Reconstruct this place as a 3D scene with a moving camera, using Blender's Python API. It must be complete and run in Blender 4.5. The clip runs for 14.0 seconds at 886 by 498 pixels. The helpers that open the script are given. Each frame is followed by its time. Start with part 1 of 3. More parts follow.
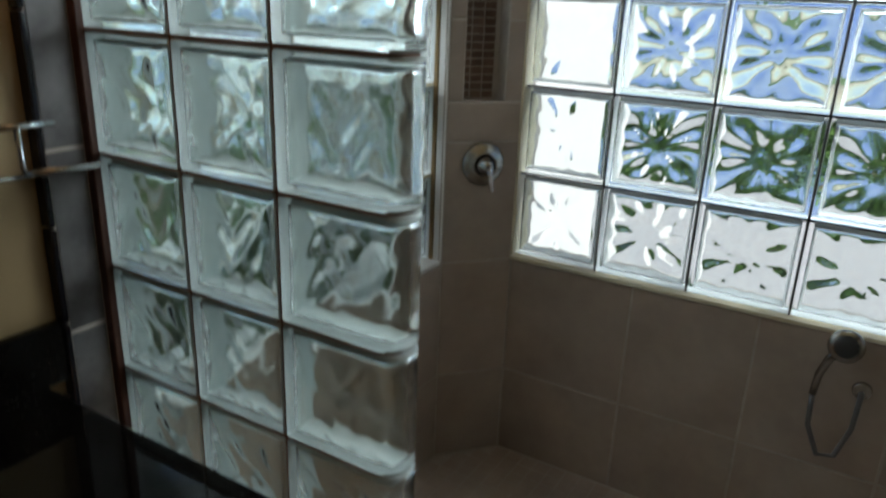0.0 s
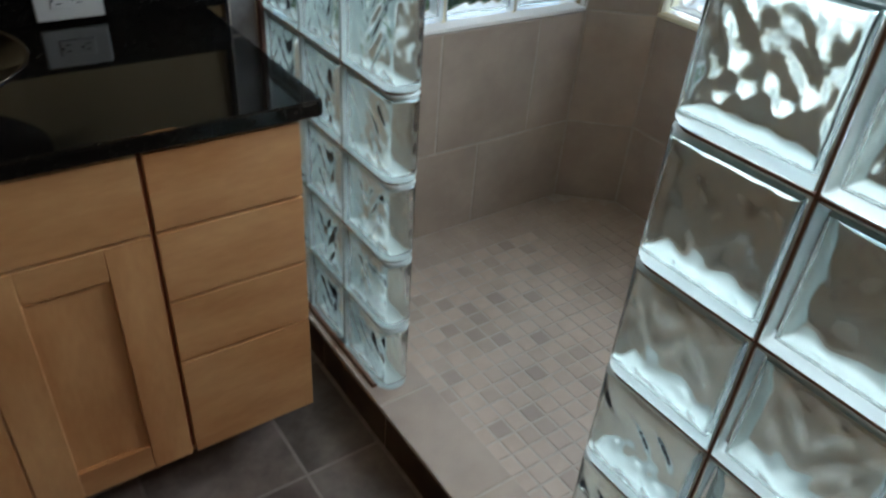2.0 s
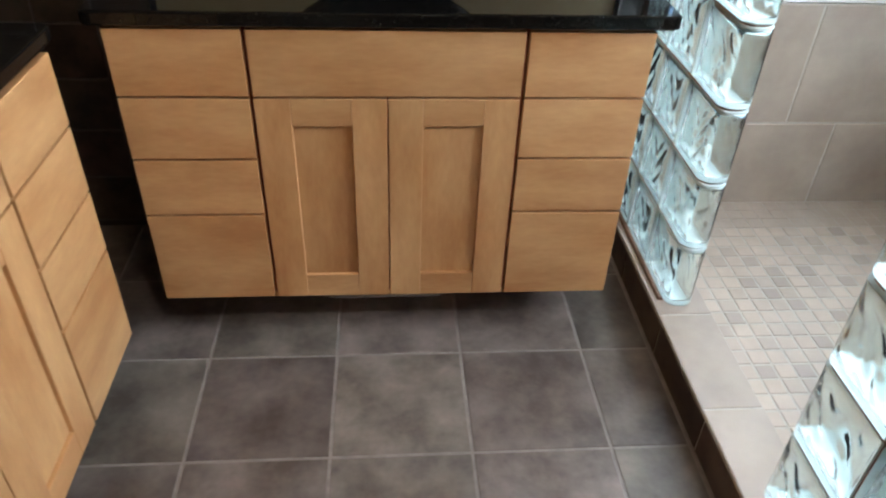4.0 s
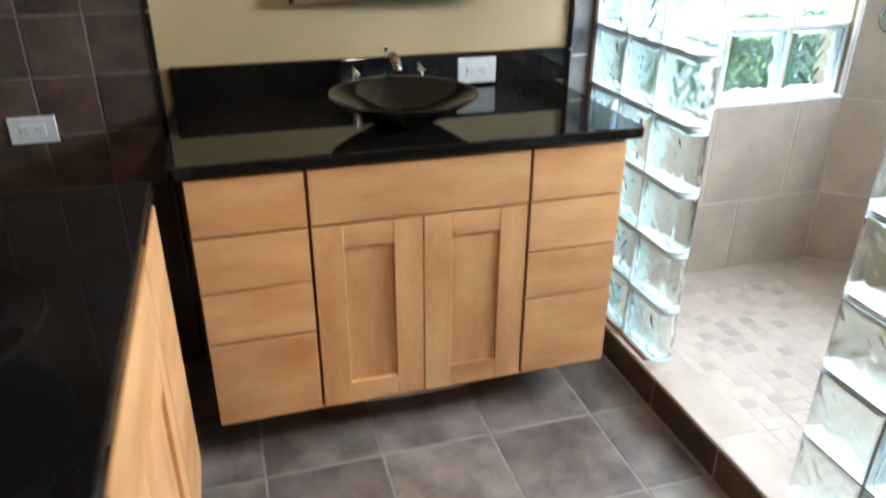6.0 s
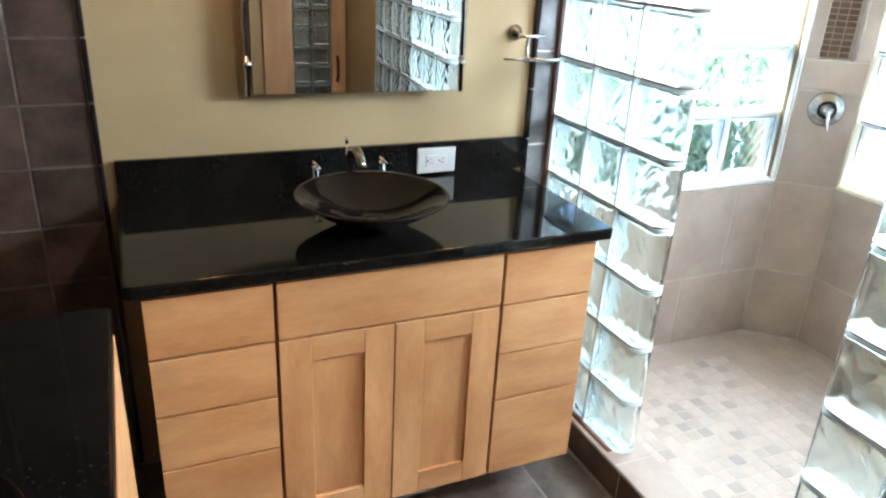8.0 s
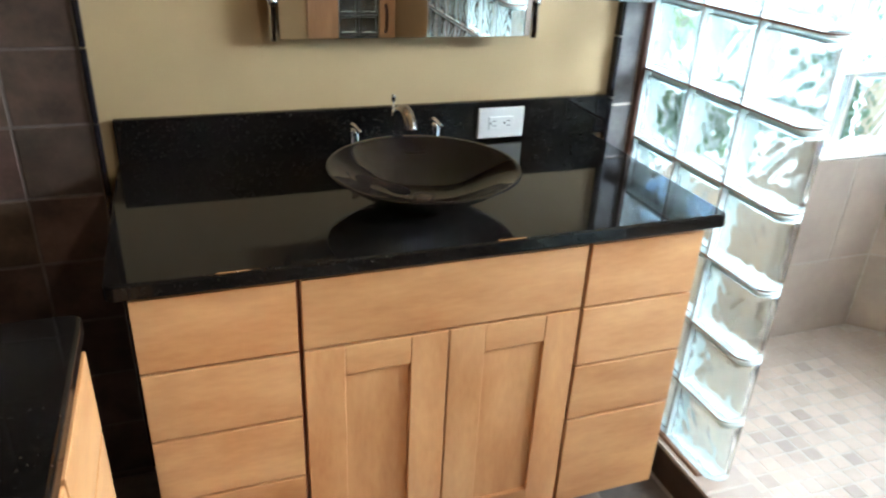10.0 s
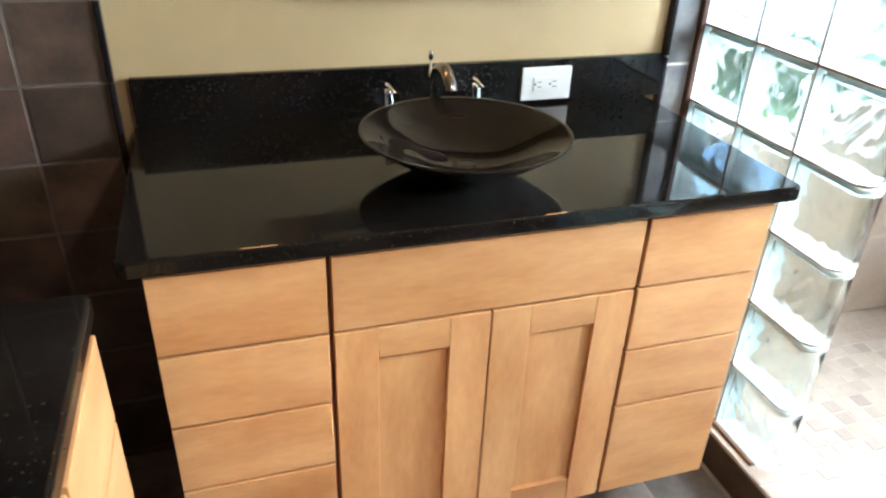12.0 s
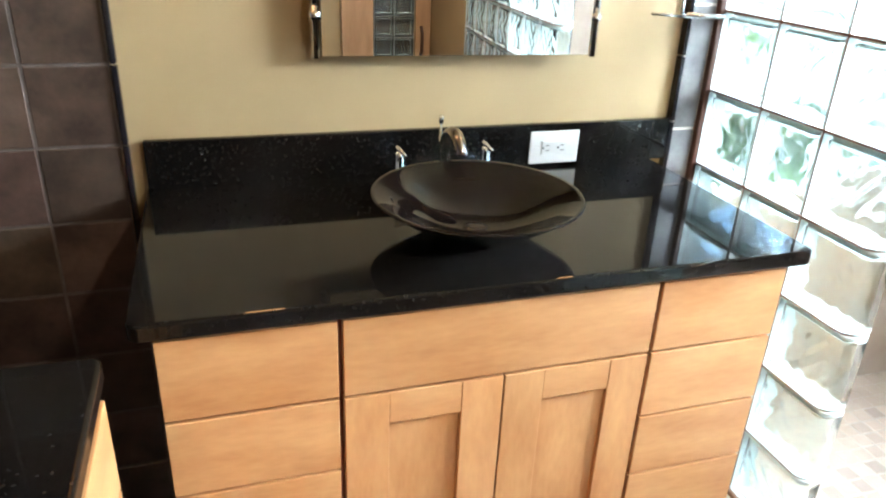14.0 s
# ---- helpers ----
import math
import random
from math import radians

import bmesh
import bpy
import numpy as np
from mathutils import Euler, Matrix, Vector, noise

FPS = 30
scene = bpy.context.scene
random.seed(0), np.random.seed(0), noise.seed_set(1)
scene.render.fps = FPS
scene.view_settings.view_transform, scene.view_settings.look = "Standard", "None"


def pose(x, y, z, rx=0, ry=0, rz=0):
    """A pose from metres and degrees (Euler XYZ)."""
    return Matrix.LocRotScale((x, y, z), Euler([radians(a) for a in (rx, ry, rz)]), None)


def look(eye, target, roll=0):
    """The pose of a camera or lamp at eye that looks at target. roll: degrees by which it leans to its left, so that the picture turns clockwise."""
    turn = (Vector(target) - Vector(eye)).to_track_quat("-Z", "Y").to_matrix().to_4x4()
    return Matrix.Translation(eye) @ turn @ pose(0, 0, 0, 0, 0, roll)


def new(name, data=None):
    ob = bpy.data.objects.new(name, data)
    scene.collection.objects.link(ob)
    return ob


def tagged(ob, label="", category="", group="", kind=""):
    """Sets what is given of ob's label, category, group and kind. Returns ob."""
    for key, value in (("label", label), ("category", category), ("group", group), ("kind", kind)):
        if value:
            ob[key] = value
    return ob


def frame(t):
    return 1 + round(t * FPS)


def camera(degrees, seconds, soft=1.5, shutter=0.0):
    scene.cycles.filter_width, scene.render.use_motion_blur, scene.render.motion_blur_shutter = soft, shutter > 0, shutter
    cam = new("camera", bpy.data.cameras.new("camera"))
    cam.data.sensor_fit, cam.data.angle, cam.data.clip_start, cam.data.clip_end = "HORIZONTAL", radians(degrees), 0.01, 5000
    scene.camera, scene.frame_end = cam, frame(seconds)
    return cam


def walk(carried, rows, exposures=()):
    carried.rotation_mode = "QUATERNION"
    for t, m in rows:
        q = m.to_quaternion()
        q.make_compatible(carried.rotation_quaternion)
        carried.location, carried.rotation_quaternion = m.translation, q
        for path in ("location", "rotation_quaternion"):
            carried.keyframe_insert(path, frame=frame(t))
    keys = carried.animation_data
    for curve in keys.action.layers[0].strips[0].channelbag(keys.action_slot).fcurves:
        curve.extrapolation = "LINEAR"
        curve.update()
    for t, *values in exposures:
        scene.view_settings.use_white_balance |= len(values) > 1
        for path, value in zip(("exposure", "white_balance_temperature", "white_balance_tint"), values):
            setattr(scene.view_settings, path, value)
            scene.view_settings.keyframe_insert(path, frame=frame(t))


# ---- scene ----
cam = camera(62.88, 14.0, soft=2.1, shutter=0.5)
PATH = [
    (0, (0.657, -1.067, 1.555), (2.28, -0.101, 0.899), 2.23),
    (0.5, (0.708, -1.183, 1.519), (2.189, -0.118, 0.699), 6.1),
    (1, (0.764, -1.352, 1.51), (2.034, -0.147, 0.543), 5.97),
    (1.5, (0.722, -1.498, 1.462), (1.857, -0.267, 0.368), 5.04),
    (2, (0.693, -1.654, 1.447), (1.687, -0.344, 0.309), 4.65),
    (2.5, (0.732, -1.768, 1.432), (1.53, -0.383, 0.23), 6.68),
    (3, (0.775, -1.908, 1.439), (1.191, -0.377, 0.222), 5.01),
    (3.5, (0.74, -1.998, 1.414), (0.9, -0.408, 0.211), 1.86),
    (3.7, (0.687, -2.011, 1.41), (0.821, -0.415, 0.213), 2.25),
    (5.8, (0.202, -2.262, 1.443), (0.7, -0.558, 0.523), 1.46),
    (6, (0.155, -2.238, 1.482), (0.671, -0.516, 0.604), 0.32),
    (6.5, (0.075, -2.166, 1.547), (0.717, -0.447, 0.752), 0.19),
    (7, (0.032, -2.115, 1.591), (0.786, -0.409, 0.868), 1.3),
    (7.5, (-0.011, -2.084, 1.61), (0.748, -0.37, 0.913), 1.87),
    (7.7, (0.007, -2.076, 1.62), (0.772, -0.377, 0.894), 2.54),
    (9.8, (0.159, -1.745, 1.527), (0.819, -0.078, 0.641), 2.76),
    (10, (0.154, -1.696, 1.518), (0.782, -0.018, 0.629), 2.72),
    (10.5, (0.154, -1.608, 1.468), (0.724, 0.087, 0.571), 2.39),
    (11, (0.147, -1.564, 1.443), (0.709, 0.118, 0.519), 1.25),
    (11.5, (0.145, -1.548, 1.432), (0.655, 0.143, 0.494), 0.04),
    (12, (0.166, -1.571, 1.473), (0.716, 0.085, 0.496), 2.31),
    (12.5, (0.142, -1.542, 1.449), (0.75, 0.141, 0.556), 3.19),
    (13, (0.13, -1.533, 1.449), (0.732, 0.164, 0.579), 2.81),
    (13.5, (0.133, -1.534, 1.46), (0.722, 0.177, 0.61), 3.04),
    (14, (0.146, -1.556, 1.477), (0.715, 0.171, 0.643), 2.48),
]
# exposure rows: the clip's camera opens up as it leaves the bright window
EXPO = [(0, 0.3, 6350, 10), (0.5, 0.5, 6300, 10), (1.0, 0.78, 6200, 10), (1.5, 1.1, 6050, 10), (2.0, 1.33, 5950, 10), (3.0, 1.92, 5900, 10), (3.7, 2.4, 5850, 10), (5.8, 3.2, 5750, 10), (6.5, 3.3, 5750, 10),
        (7.7, 3.33, 5700, 10), (10.0, 3.4, 5750, 10), (11.5, 3.7, 5850, 10), (14.0, 3.95, 5900, 10)]
walk(cam, [(t, look(eye, target, roll)) for t, eye, target, roll in PATH], EXPO)

# ---- light ----
SUN_DIR = Vector((-0.45, -0.75, 1.15)).normalized()
world = bpy.data.worlds.new("sky")
scene.world = world
world.use_nodes = True
wn = world.node_tree.nodes
sky = wn.new("ShaderNodeTexSky")
sky.sky_type = "NISHITA"
sky.sun_disc = False
sky.sun_elevation = math.asin(SUN_DIR.z)
sky.sun_rotation = math.atan2(SUN_DIR.x, SUN_DIR.y)
world.node_tree.links.new(sky.outputs[0], wn["Background"].inputs[0])
wn["Background"].inputs[1].default_value = 0.15
sun_data = bpy.data.lights.new("sun", "SUN")
sun_data.energy, sun_data.angle, sun_data.color = 5.0, radians(0.5), (1, 0.95, 0.88)
sun = new("sun", sun_data)
sun.matrix_world = look(SUN_DIR * 20, (0, 0, 0))


def window_lamp(name, eye, target, w, h, watts):
    """Sky light entering through the upper part of a window."""
    d = bpy.data.lights.new(name, "AREA")
    d.shape, d.size, d.size_y, d.energy, d.color = "RECTANGLE", w, h, watts, (0.88, 0.96, 1.0)
    new(name, d).matrix_world = look(eye, target)


window_lamp("window_light", (2.90, -1.28, 1.88), (1.3, -1.0, 0.95), 0.95, 0.5, 13)
window_lamp("window_light", (1.95, 0.31, 1.88), (1.93, -1.0, 0.9), 0.85, 0.5, 4.5)
ceiling_data = bpy.data.lights.new("ceiling_bulbs", "AREA")
ceiling_data.shape, ceiling_data.size, ceiling_data.energy, ceiling_data.color = "DISK", 0.20, 1.7, (1.0, 0.84, 0.66)
new("ceiling_bulbs", ceiling_data).matrix_world = look((0.95, -2.10, 2.37), (0.95, -2.10, 0))


# ---- materials ----
def nodes_of(name):
    m = bpy.data.materials.new(name)
    m.use_nodes = True
    t = m.node_tree
    return m, t.nodes, t.links, t.nodes["Principled BSDF"]


def surface(name, c1, c2, scale=12.0, rough=0.5, bump=0.1, stretch=(1, 1, 1), fine=6.0, metal=0.0, spread=0.0, rough2=None, depth=0.004, skew=1.0, hue=0.0):
    """Two colours mixed by noise at two scales, bump from the fine one; spread varies pieces by object."""
    m, n, l, p = nodes_of(name)
    tc, mp = n.new("ShaderNodeTexCoord"), n.new("ShaderNodeMapping")
    mp.inputs["Scale"].default_value = stretch
    info = n.new("ShaderNodeObjectInfo")
    add = n.new("ShaderNodeVectorMath")
    add.operation = "MULTIPLY_ADD"
    add.inputs[1].default_value = (7, 5, 3)
    l.new(info.outputs["Random"], add.inputs[0])
    l.new(tc.outputs["Object"], add.inputs[2])
    l.new(add.outputs[0], mp.inputs[0])
    a, b = n.new("ShaderNodeTexNoise"), n.new("ShaderNodeTexNoise")
    a.inputs["Scale"].default_value, b.inputs["Scale"].default_value = scale, scale * fine
    a.inputs["Detail"].default_value = b.inputs["Detail"].default_value = 5
    l.new(mp.outputs[0], a.inputs[0])
    l.new(mp.outputs[0], b.inputs[0])
    mix = n.new("ShaderNodeMath")
    mix.operation = "MULTIPLY_ADD"
    mix.inputs[1].default_value = 0.4
    l.new(b.outputs[0], mix.inputs[0])
    sc = n.new("ShaderNodeMath")
    sc.operation = "MULTIPLY_ADD"
    sc.inputs[1].default_value, sc.inputs[2].default_value = 1.6, -0.5
    l.new(a.outputs[0], sc.inputs[0])
    l.new(sc.outputs[0], mix.inputs[2])
    ramp = n.new("ShaderNodeValToRGB")
    ramp.color_ramp.elements[0].color, ramp.color_ramp.elements[1].color = (*c1, 1), (*c2, 1)
    ramp.color_ramp.elements[0].position, ramp.color_ramp.elements[1].position = 0.2, 0.9
    l.new(mix.outputs[0], ramp.inputs[0])
    out = ramp.outputs[0]
    if spread:
        hsv = n.new("ShaderNodeHueSaturation")
        mr = n.new("ShaderNodeMapRange")
        mr.inputs[3].default_value, mr.inputs[4].default_value = 1 - spread, 1 + spread
        power = n.new("ShaderNodeMath")
        power.operation = "POWER"
        power.inputs[1].default_value = skew
        l.new(info.outputs["Random"], power.inputs[0])
        l.new(power.outputs[0], mr.inputs[0])
        l.new(mr.outputs[0], hsv.inputs["Value"])
        tone = n.new("ShaderNodeMapRange")
        tone.inputs[3].default_value, tone.inputs[4].default_value = 0.5 + hue, 0.5 - hue
        shuffle = n.new("ShaderNodeMath")
        shuffle.operation = "PINGPONG"
        shuffle.inputs[1].default_value = 0.13
        l.new(info.outputs["Random"], shuffle.inputs[0])
        tone.inputs[2].default_value = 0.13
        l.new(shuffle.outputs[0], tone.inputs[0])
        l.new(tone.outputs[0], hsv.inputs["Hue"])
        l.new(out, hsv.inputs["Color"])
        out = hsv.outputs[0]
    l.new(out, p.inputs["Base Color"])
    rr = n.new("ShaderNodeMapRange")
    rr.inputs[3].default_value, rr.inputs[4].default_value = rough, rough2 if rough2 is not None else min(1, rough + 0.12)
    l.new(b.outputs[0], rr.inputs[0])
    l.new(rr.outputs[0], p.inputs["Roughness"])
    p.inputs["Metallic"].default_value = metal
    bp = n.new("ShaderNodeBump")
    bp.inputs["Strength"].default_value, bp.inputs["Distance"].default_value = bump, depth
    l.new(mix.outputs[0], bp.inputs["Height"])
    l.new(bp.outputs[0], p.inputs["Normal"])
    return m


def plain(name, c, rough=0.4, metal=0.0):
    return surface(name, c, tuple(v * 0.93 for v in c), 25, rough, 0.02, metal=metal, rough2=rough + 0.05)


def glass(name, tint, rough=0.0, ior=1.45):
    m, n, l, p = nodes_of(name)
    p.inputs["Base Color"].default_value = (*tint, 1)
    p.inputs["Transmission Weight"].default_value = 1
    p.inputs["Roughness"].default_value = rough
    p.inputs["IOR"].default_value = ior
    return m


def granite():
    m, n, l, p = nodes_of("granite")
    tc = n.new("ShaderNodeTexCoord")
    v, ns = n.new("ShaderNodeTexVoronoi"), n.new("ShaderNodeTexNoise")
    v.inputs["Scale"].default_value, ns.inputs["Scale"].default_value = 280, 130
    ns.inputs["Detail"].default_value = 6
    l.new(tc.outputs["Object"], v.inputs[0])
    l.new(tc.outputs["Object"], ns.inputs[0])
    r = n.new("ShaderNodeValToRGB")
    r.color_ramp.elements[0].position, r.color_ramp.elements[0].color = 0.52, (0.005, 0.0045, 0.004, 1)
    r.color_ramp.elements[1].position, r.color_ramp.elements[1].color = 0.72, (0.010, 0.0092, 0.0072, 1)
    l.new(ns.outputs[0], r.inputs[0])
    r2 = n.new("ShaderNodeValToRGB")
    r2.color_ramp.elements[0].position, r2.color_ramp.elements[0].color = 0.92, (0, 0, 0, 1)
    r2.color_ramp.elements[1].position, r2.color_ramp.elements[1].color = 1.0, (0.013, 0.012, 0.0095, 1)
    sep = n.new("ShaderNodeSeparateColor")
    l.new(v.outputs["Color"], sep.inputs[0])
    l.new(sep.outputs[0], r2.inputs[0])
    mx = n.new("ShaderNodeMix")
    mx.data_type, mx.blend_type = "RGBA", "ADD"
    mx.inputs[0].default_value = 1
    l.new(r.outputs[0], mx.inputs[6])
    l.new(r2.outputs[0], mx.inputs[7])
    l.new(mx.outputs[2], p.inputs["Base Color"])
    p.inputs["Roughness"].default_value = 0.05
    p.inputs["Specular IOR Level"].default_value = 0.27
    return m


PAINT = surface("yellow_paint", (0.365, 0.264, 0.130), (0.405, 0.294, 0.150), 3, 0.55, 0.12, fine=60, depth=0.001)
WHITE = surface("white_paint", (0.78, 0.77, 0.74), (0.82, 0.81, 0.78), 4, 0.6, 0.08, fine=50, depth=0.001)
FLOOR_TILE = surface("floor_tile", (0.082, 0.062, 0.050), (0.225, 0.182, 0.154), 8, 0.40, 0.4, spread=0.2, hue=0.014)
WALL_TILE = surface("brown_wall_tile", (0.036, 0.021, 0.014), (0.102, 0.064, 0.044), 11, 0.45, 0.35, spread=0.25, hue=0.016)
EDGE_TILE = surface("grey_edge_tile", (0.075, 0.072, 0.072), (0.20, 0.193, 0.19), 9, 0.3, 0.15, spread=0.1)
SHOWER_TILE = surface("shower_tile", (0.36, 0.29, 0.235), (0.47, 0.39, 0.32), 5, 0.4, 0.12, spread=0.05)
MOSAIC = surface("mosaic_tile", (0.37, 0.295, 0.235), (0.45, 0.37, 0.305), 9, 0.42, 0.15, spread=-0.22, skew=3.5)
NICHE_TILE = surface("niche_tile", (0.12, 0.07, 0.05), (0.22, 0.14, 0.10), 14, 0.35, 0.15, spread=0.2)
GROUT = surface("light_grout", (0.42, 0.37, 0.32), (0.52, 0.47, 0.41), 30, 0.85, 0.3)
FLOOR_GROUT = surface("floor_grout", (0.21, 0.18, 0.158), (0.29, 0.25, 0.222), 30, 0.85, 0.3)
BROWN_GROUT = surface("brown_grout", (0.17, 0.095, 0.060), (0.25, 0.145, 0.095), 40, 0.8, 0.3)
BROWN_TRIM = surface("brown_channel", (0.060, 0.026, 0.016), (0.11, 0.048, 0.028), 10, 0.45, 0.1, stretch=(6, 6, 1))
PENCIL = plain("black_pencil_trim", (0.01, 0.009, 0.012), 0.12)
MAPLE_X = surface("maple_across", (0.41, 0.182, 0.064), (0.62, 0.354, 0.156), 2.6, 0.36, 0.06, stretch=(1, 3.6, 3.6), fine=11, spread=0.06, depth=0.001)
MAPLE_Z = surface("maple_upright", (0.41, 0.182, 0.064), (0.62, 0.354, 0.156), 2.6, 0.36, 0.06, stretch=(3.6, 3.6, 1), fine=11, spread=0.05, depth=0.001)
MAPLE_Y = surface("maple_along", (0.41, 0.182, 0.064), (0.62, 0.354, 0.156), 2.6, 0.36, 0.06, stretch=(3.6, 1, 3.6), fine=11, spread=0.06, depth=0.001)
DARK_WOOD = surface("cabinet_carcass", (0.27, 0.065, 0.025), (0.36, 0.105, 0.045), 4, 0.5, 0.1, stretch=(6, 6, 1))
DOOR_WOOD = surface("door_wood", (0.42, 0.25, 0.13), (0.55, 0.35, 0.19), 3, 0.4, 0.08, stretch=(7, 7, 1))
GRANITE = granite()
CHROME = plain("chrome", (0.80, 0.80, 0.82), 0.06, 1.0)
NICKEL = plain("brushed_nickel", (0.38, 0.355, 0.325), 0.22, 1.0)
BRONZE = plain("bronze_spout", (0.30, 0.26, 0.24), 0.10, 1.0)
SINK_GLAZE = surface("black_sink_glass", (0.005, 0.0035, 0.003), (0.006, 0.004, 0.0035), 12, 0.008, 0.0, rough2=0.02)
DRAIN = plain("dark_bronze", (0.06, 0.05, 0.045), 0.15, 0.8)
PLASTIC = plain("white_plastic", (0.56, 0.555, 0.535), 0.3)
SINK_GLAZE.node_tree.nodes["Principled BSDF"].inputs["Specular IOR Level"].default_value = 0.18
SLOT = plain("dark_slot", (0.03, 0.03, 0.03), 0.5)
RUBBER = plain("grey_hose", (0.20, 0.20, 0.21), 0.3, 0.8)
MIRROR, _n, _l, _p = nodes_of("mirror_silver")
_p.inputs["Base Color"].default_value, _p.inputs["Metallic"].default_value, _p.inputs["Roughness"].default_value = (0.90, 0.91, 0.90, 1), 1.0, 0.0
BLOCK_GLASS = glass("block_glass", (0.93, 0.985, 0.965), 0.10)
WINDOW_GLASS = glass("window_block_glass", (0.95, 0.985, 0.975), 0.012)
# white edge coating that also paints in the daylight on the window blocks' rims
WINDOW_COAT_LIT_RIM = surface("window_coat_and_lit_rim", (0.80, 0.83, 0.81), (0.86, 0.88, 0.86), 20, 0.5, 0.1)
# pale edge coating, and light painted on the cavity's top and bottom
COAT_AND_LIT_RIM = surface("block_coat_and_lit_rim", (0.50, 0.58, 0.57), (0.60, 0.68, 0.67), 20, 0.5, 0.1)
WINDOW_FRAME = plain("cream_window_frame", (0.74, 0.68, 0.50), 0.4)
LEAF = surface("leaf", (0.045, 0.11, 0.02), (0.13, 0.25, 0.05), 9, 0.5, 0.1)
BARK = surface("stem", (0.10, 0.07, 0.05), (0.2, 0.15, 0.1), 20, 0.9, 0.5)
CONCRETE = surface("pale_concrete", (0.32, 0.32, 0.32), (0.40, 0.40, 0.395), 2, 0.85, 0.2)
GRASS = surface("grass_ground", (0.05, 0.10, 0.025), (0.10, 0.17, 0.045), 3, 0.9, 0.5)


# ---- builders ----
def box(bm, x0, x1, y0, y1, z0, z1, bevel=0.0, seg=2):
    made = bmesh.ops.create_cube(bm, size=1)["verts"]
    for v in made:
        v.co = Vector((x0 + (v.co.x + 0.5) * (x1 - x0), y0 + (v.co.y + 0.5) * (y1 - y0), z0 + (v.co.z + 0.5) * (z1 - z0)))
    if bevel:
        edges = list({e for v in made for e in v.link_edges})
        bmesh.ops.bevel(bm, geom=edges, offset=bevel, segments=seg, affect="EDGES", profile=0.5)
    return made


def tube(bm, pts, r, n=12, cap=True):
    """A round bar through points; r is a number or one radius a point."""
    pts = [Vector(p) for p in pts]
    rs = r if isinstance(r, (list, tuple)) else [r] * len(pts)
    rings, up = [], None
    for i, p in enumerate(pts):
        d = (pts[min(i + 1, len(pts) - 1)] - pts[max(i - 1, 0)]).normalized()
        if up is None:
            up = d.orthogonal().normalized()
        up = (up - d * up.dot(d)).normalized()
        side = d.cross(up)
        rings.append([bm.verts.new(p + rs[i] * (math.cos(2 * math.pi * k / n) * up + math.sin(2 * math.pi * k / n) * side)) for k in range(n)])
    for a, b in zip(rings, rings[1:]):
        for k in range(n):
            f = bm.faces.new((a[k], a[(k + 1) % n], b[(k + 1) % n], b[k]))
            f.smooth = True
    if cap:
        bm.faces.new(rings[0][::-1])
        bm.faces.new(rings[-1])


def lathe(bm, prof, n=48, at=(0, 0, 0)):
    """Turn a profile of (radius, height) about the z axis."""
    rings = []
    for r, z in prof:
        if r < 1e-6:
            rings.append([bm.verts.new((at[0], at[1], at[2] + z))])
        else:
            rings.append([bm.verts.new((at[0] + r * math.cos(2 * math.pi * k / n), at[1] + r * math.sin(2 * math.pi * k / n), at[2] + z)) for k in range(n)])
    for a, b in zip(rings, rings[1:]):
        for k in range(n):
            q = [a[k % len(a)], a[(k + 1) % len(a)], b[(k + 1) % len(b)], b[k % len(b)]]
            q = list(dict.fromkeys(q))
            if len(q) > 2:
                bm.faces.new(q).smooth = True


def mesh_of(name, bm, mat):
    bmesh.ops.recalc_face_normals(bm, faces=bm.faces)
    me = bpy.data.meshes.new(name)
    bm.to_mesh(me)
    bm.free()
    me.materials.append(mat)
    return me


def part(name, bm, mat, parent=None, label=""):
    ob = new(name, mesh_of(name, bm, mat))
    ob.parent = parent
    if label:
        ob["label"] = label
    return ob


def boxed(name, mat, parent, dims, bevel=0.0, label=""):
    bm = bmesh.new()
    box(bm, *dims, bevel=bevel)
    return part(name, bm, mat, parent, label)


def thing(name, label, category, group="", at=(0, 0, 0)):
    ob = new(name)
    ob.empty_display_size = 0.1
    ob.location = at
    return tagged(ob, label, category, group)


def structure(name, mat, dims, label, category, bevel=0.0):
    bm = bmesh.new()
    for d in (dims if isinstance(dims[0], (tuple, list)) else [dims]):
        box(bm, *d, bevel=bevel)
    return tagged(part(name, bm, mat), label, category, kind="structure")


# ---- setting ----
FRONT = -0.545                 # front face of the long cabinet
TOP = 0.918                    # counter height
NY = 0.046                     # painted face of the north wall
GX, GT = 1.360, 0.080          # glass block partition: near face, thickness
SHX, SHZ = 2.634, 0.085        # shower's far wall, shower floor height
P0, P1 = Vector((2.460, 0.010, 0)), Vector((2.634, -0.143, 0))   # angled pier between the two windows
SOUTH, WEST, CEIL = -3.40, -0.640, 2.45
EASTOUT = SHX + 0.152
KX, KX1, KZ = 1.337, 1.489, 0.116   # shower kerb: front, back, top

floor = structure("floor", FLOOR_GROUT, (WEST - 0.1, GX + 0.02, SOUTH - 0.1, NY + 0.15, -0.12, -0.0016), "brown-grey stone tile floor with pale grout joints", "floor")
wall_north = structure("wall_north", PAINT, [(WEST - 0.1, 1.46, NY, NY + 0.15, 0.0, CEIL), (1.46, 2.457, NY, NY + 0.15, 0.0, 0.772), (1.46, 2.457, NY, NY + 0.15, 2.120, CEIL), (2.457, EASTOUT, NY, NY + 0.15, 0.0, CEIL)],
                       "tan-yellow painted wall with tiled ends", "wall")
# out of view; coloured as brown tile to cut bounced light
wall_west = structure("wall_west", WALL_TILE, (WEST - 0.12, WEST, SOUTH - 0.1, NY, 0.0, CEIL), "unseen side wall, coloured brown to cut bounced light", "wall")
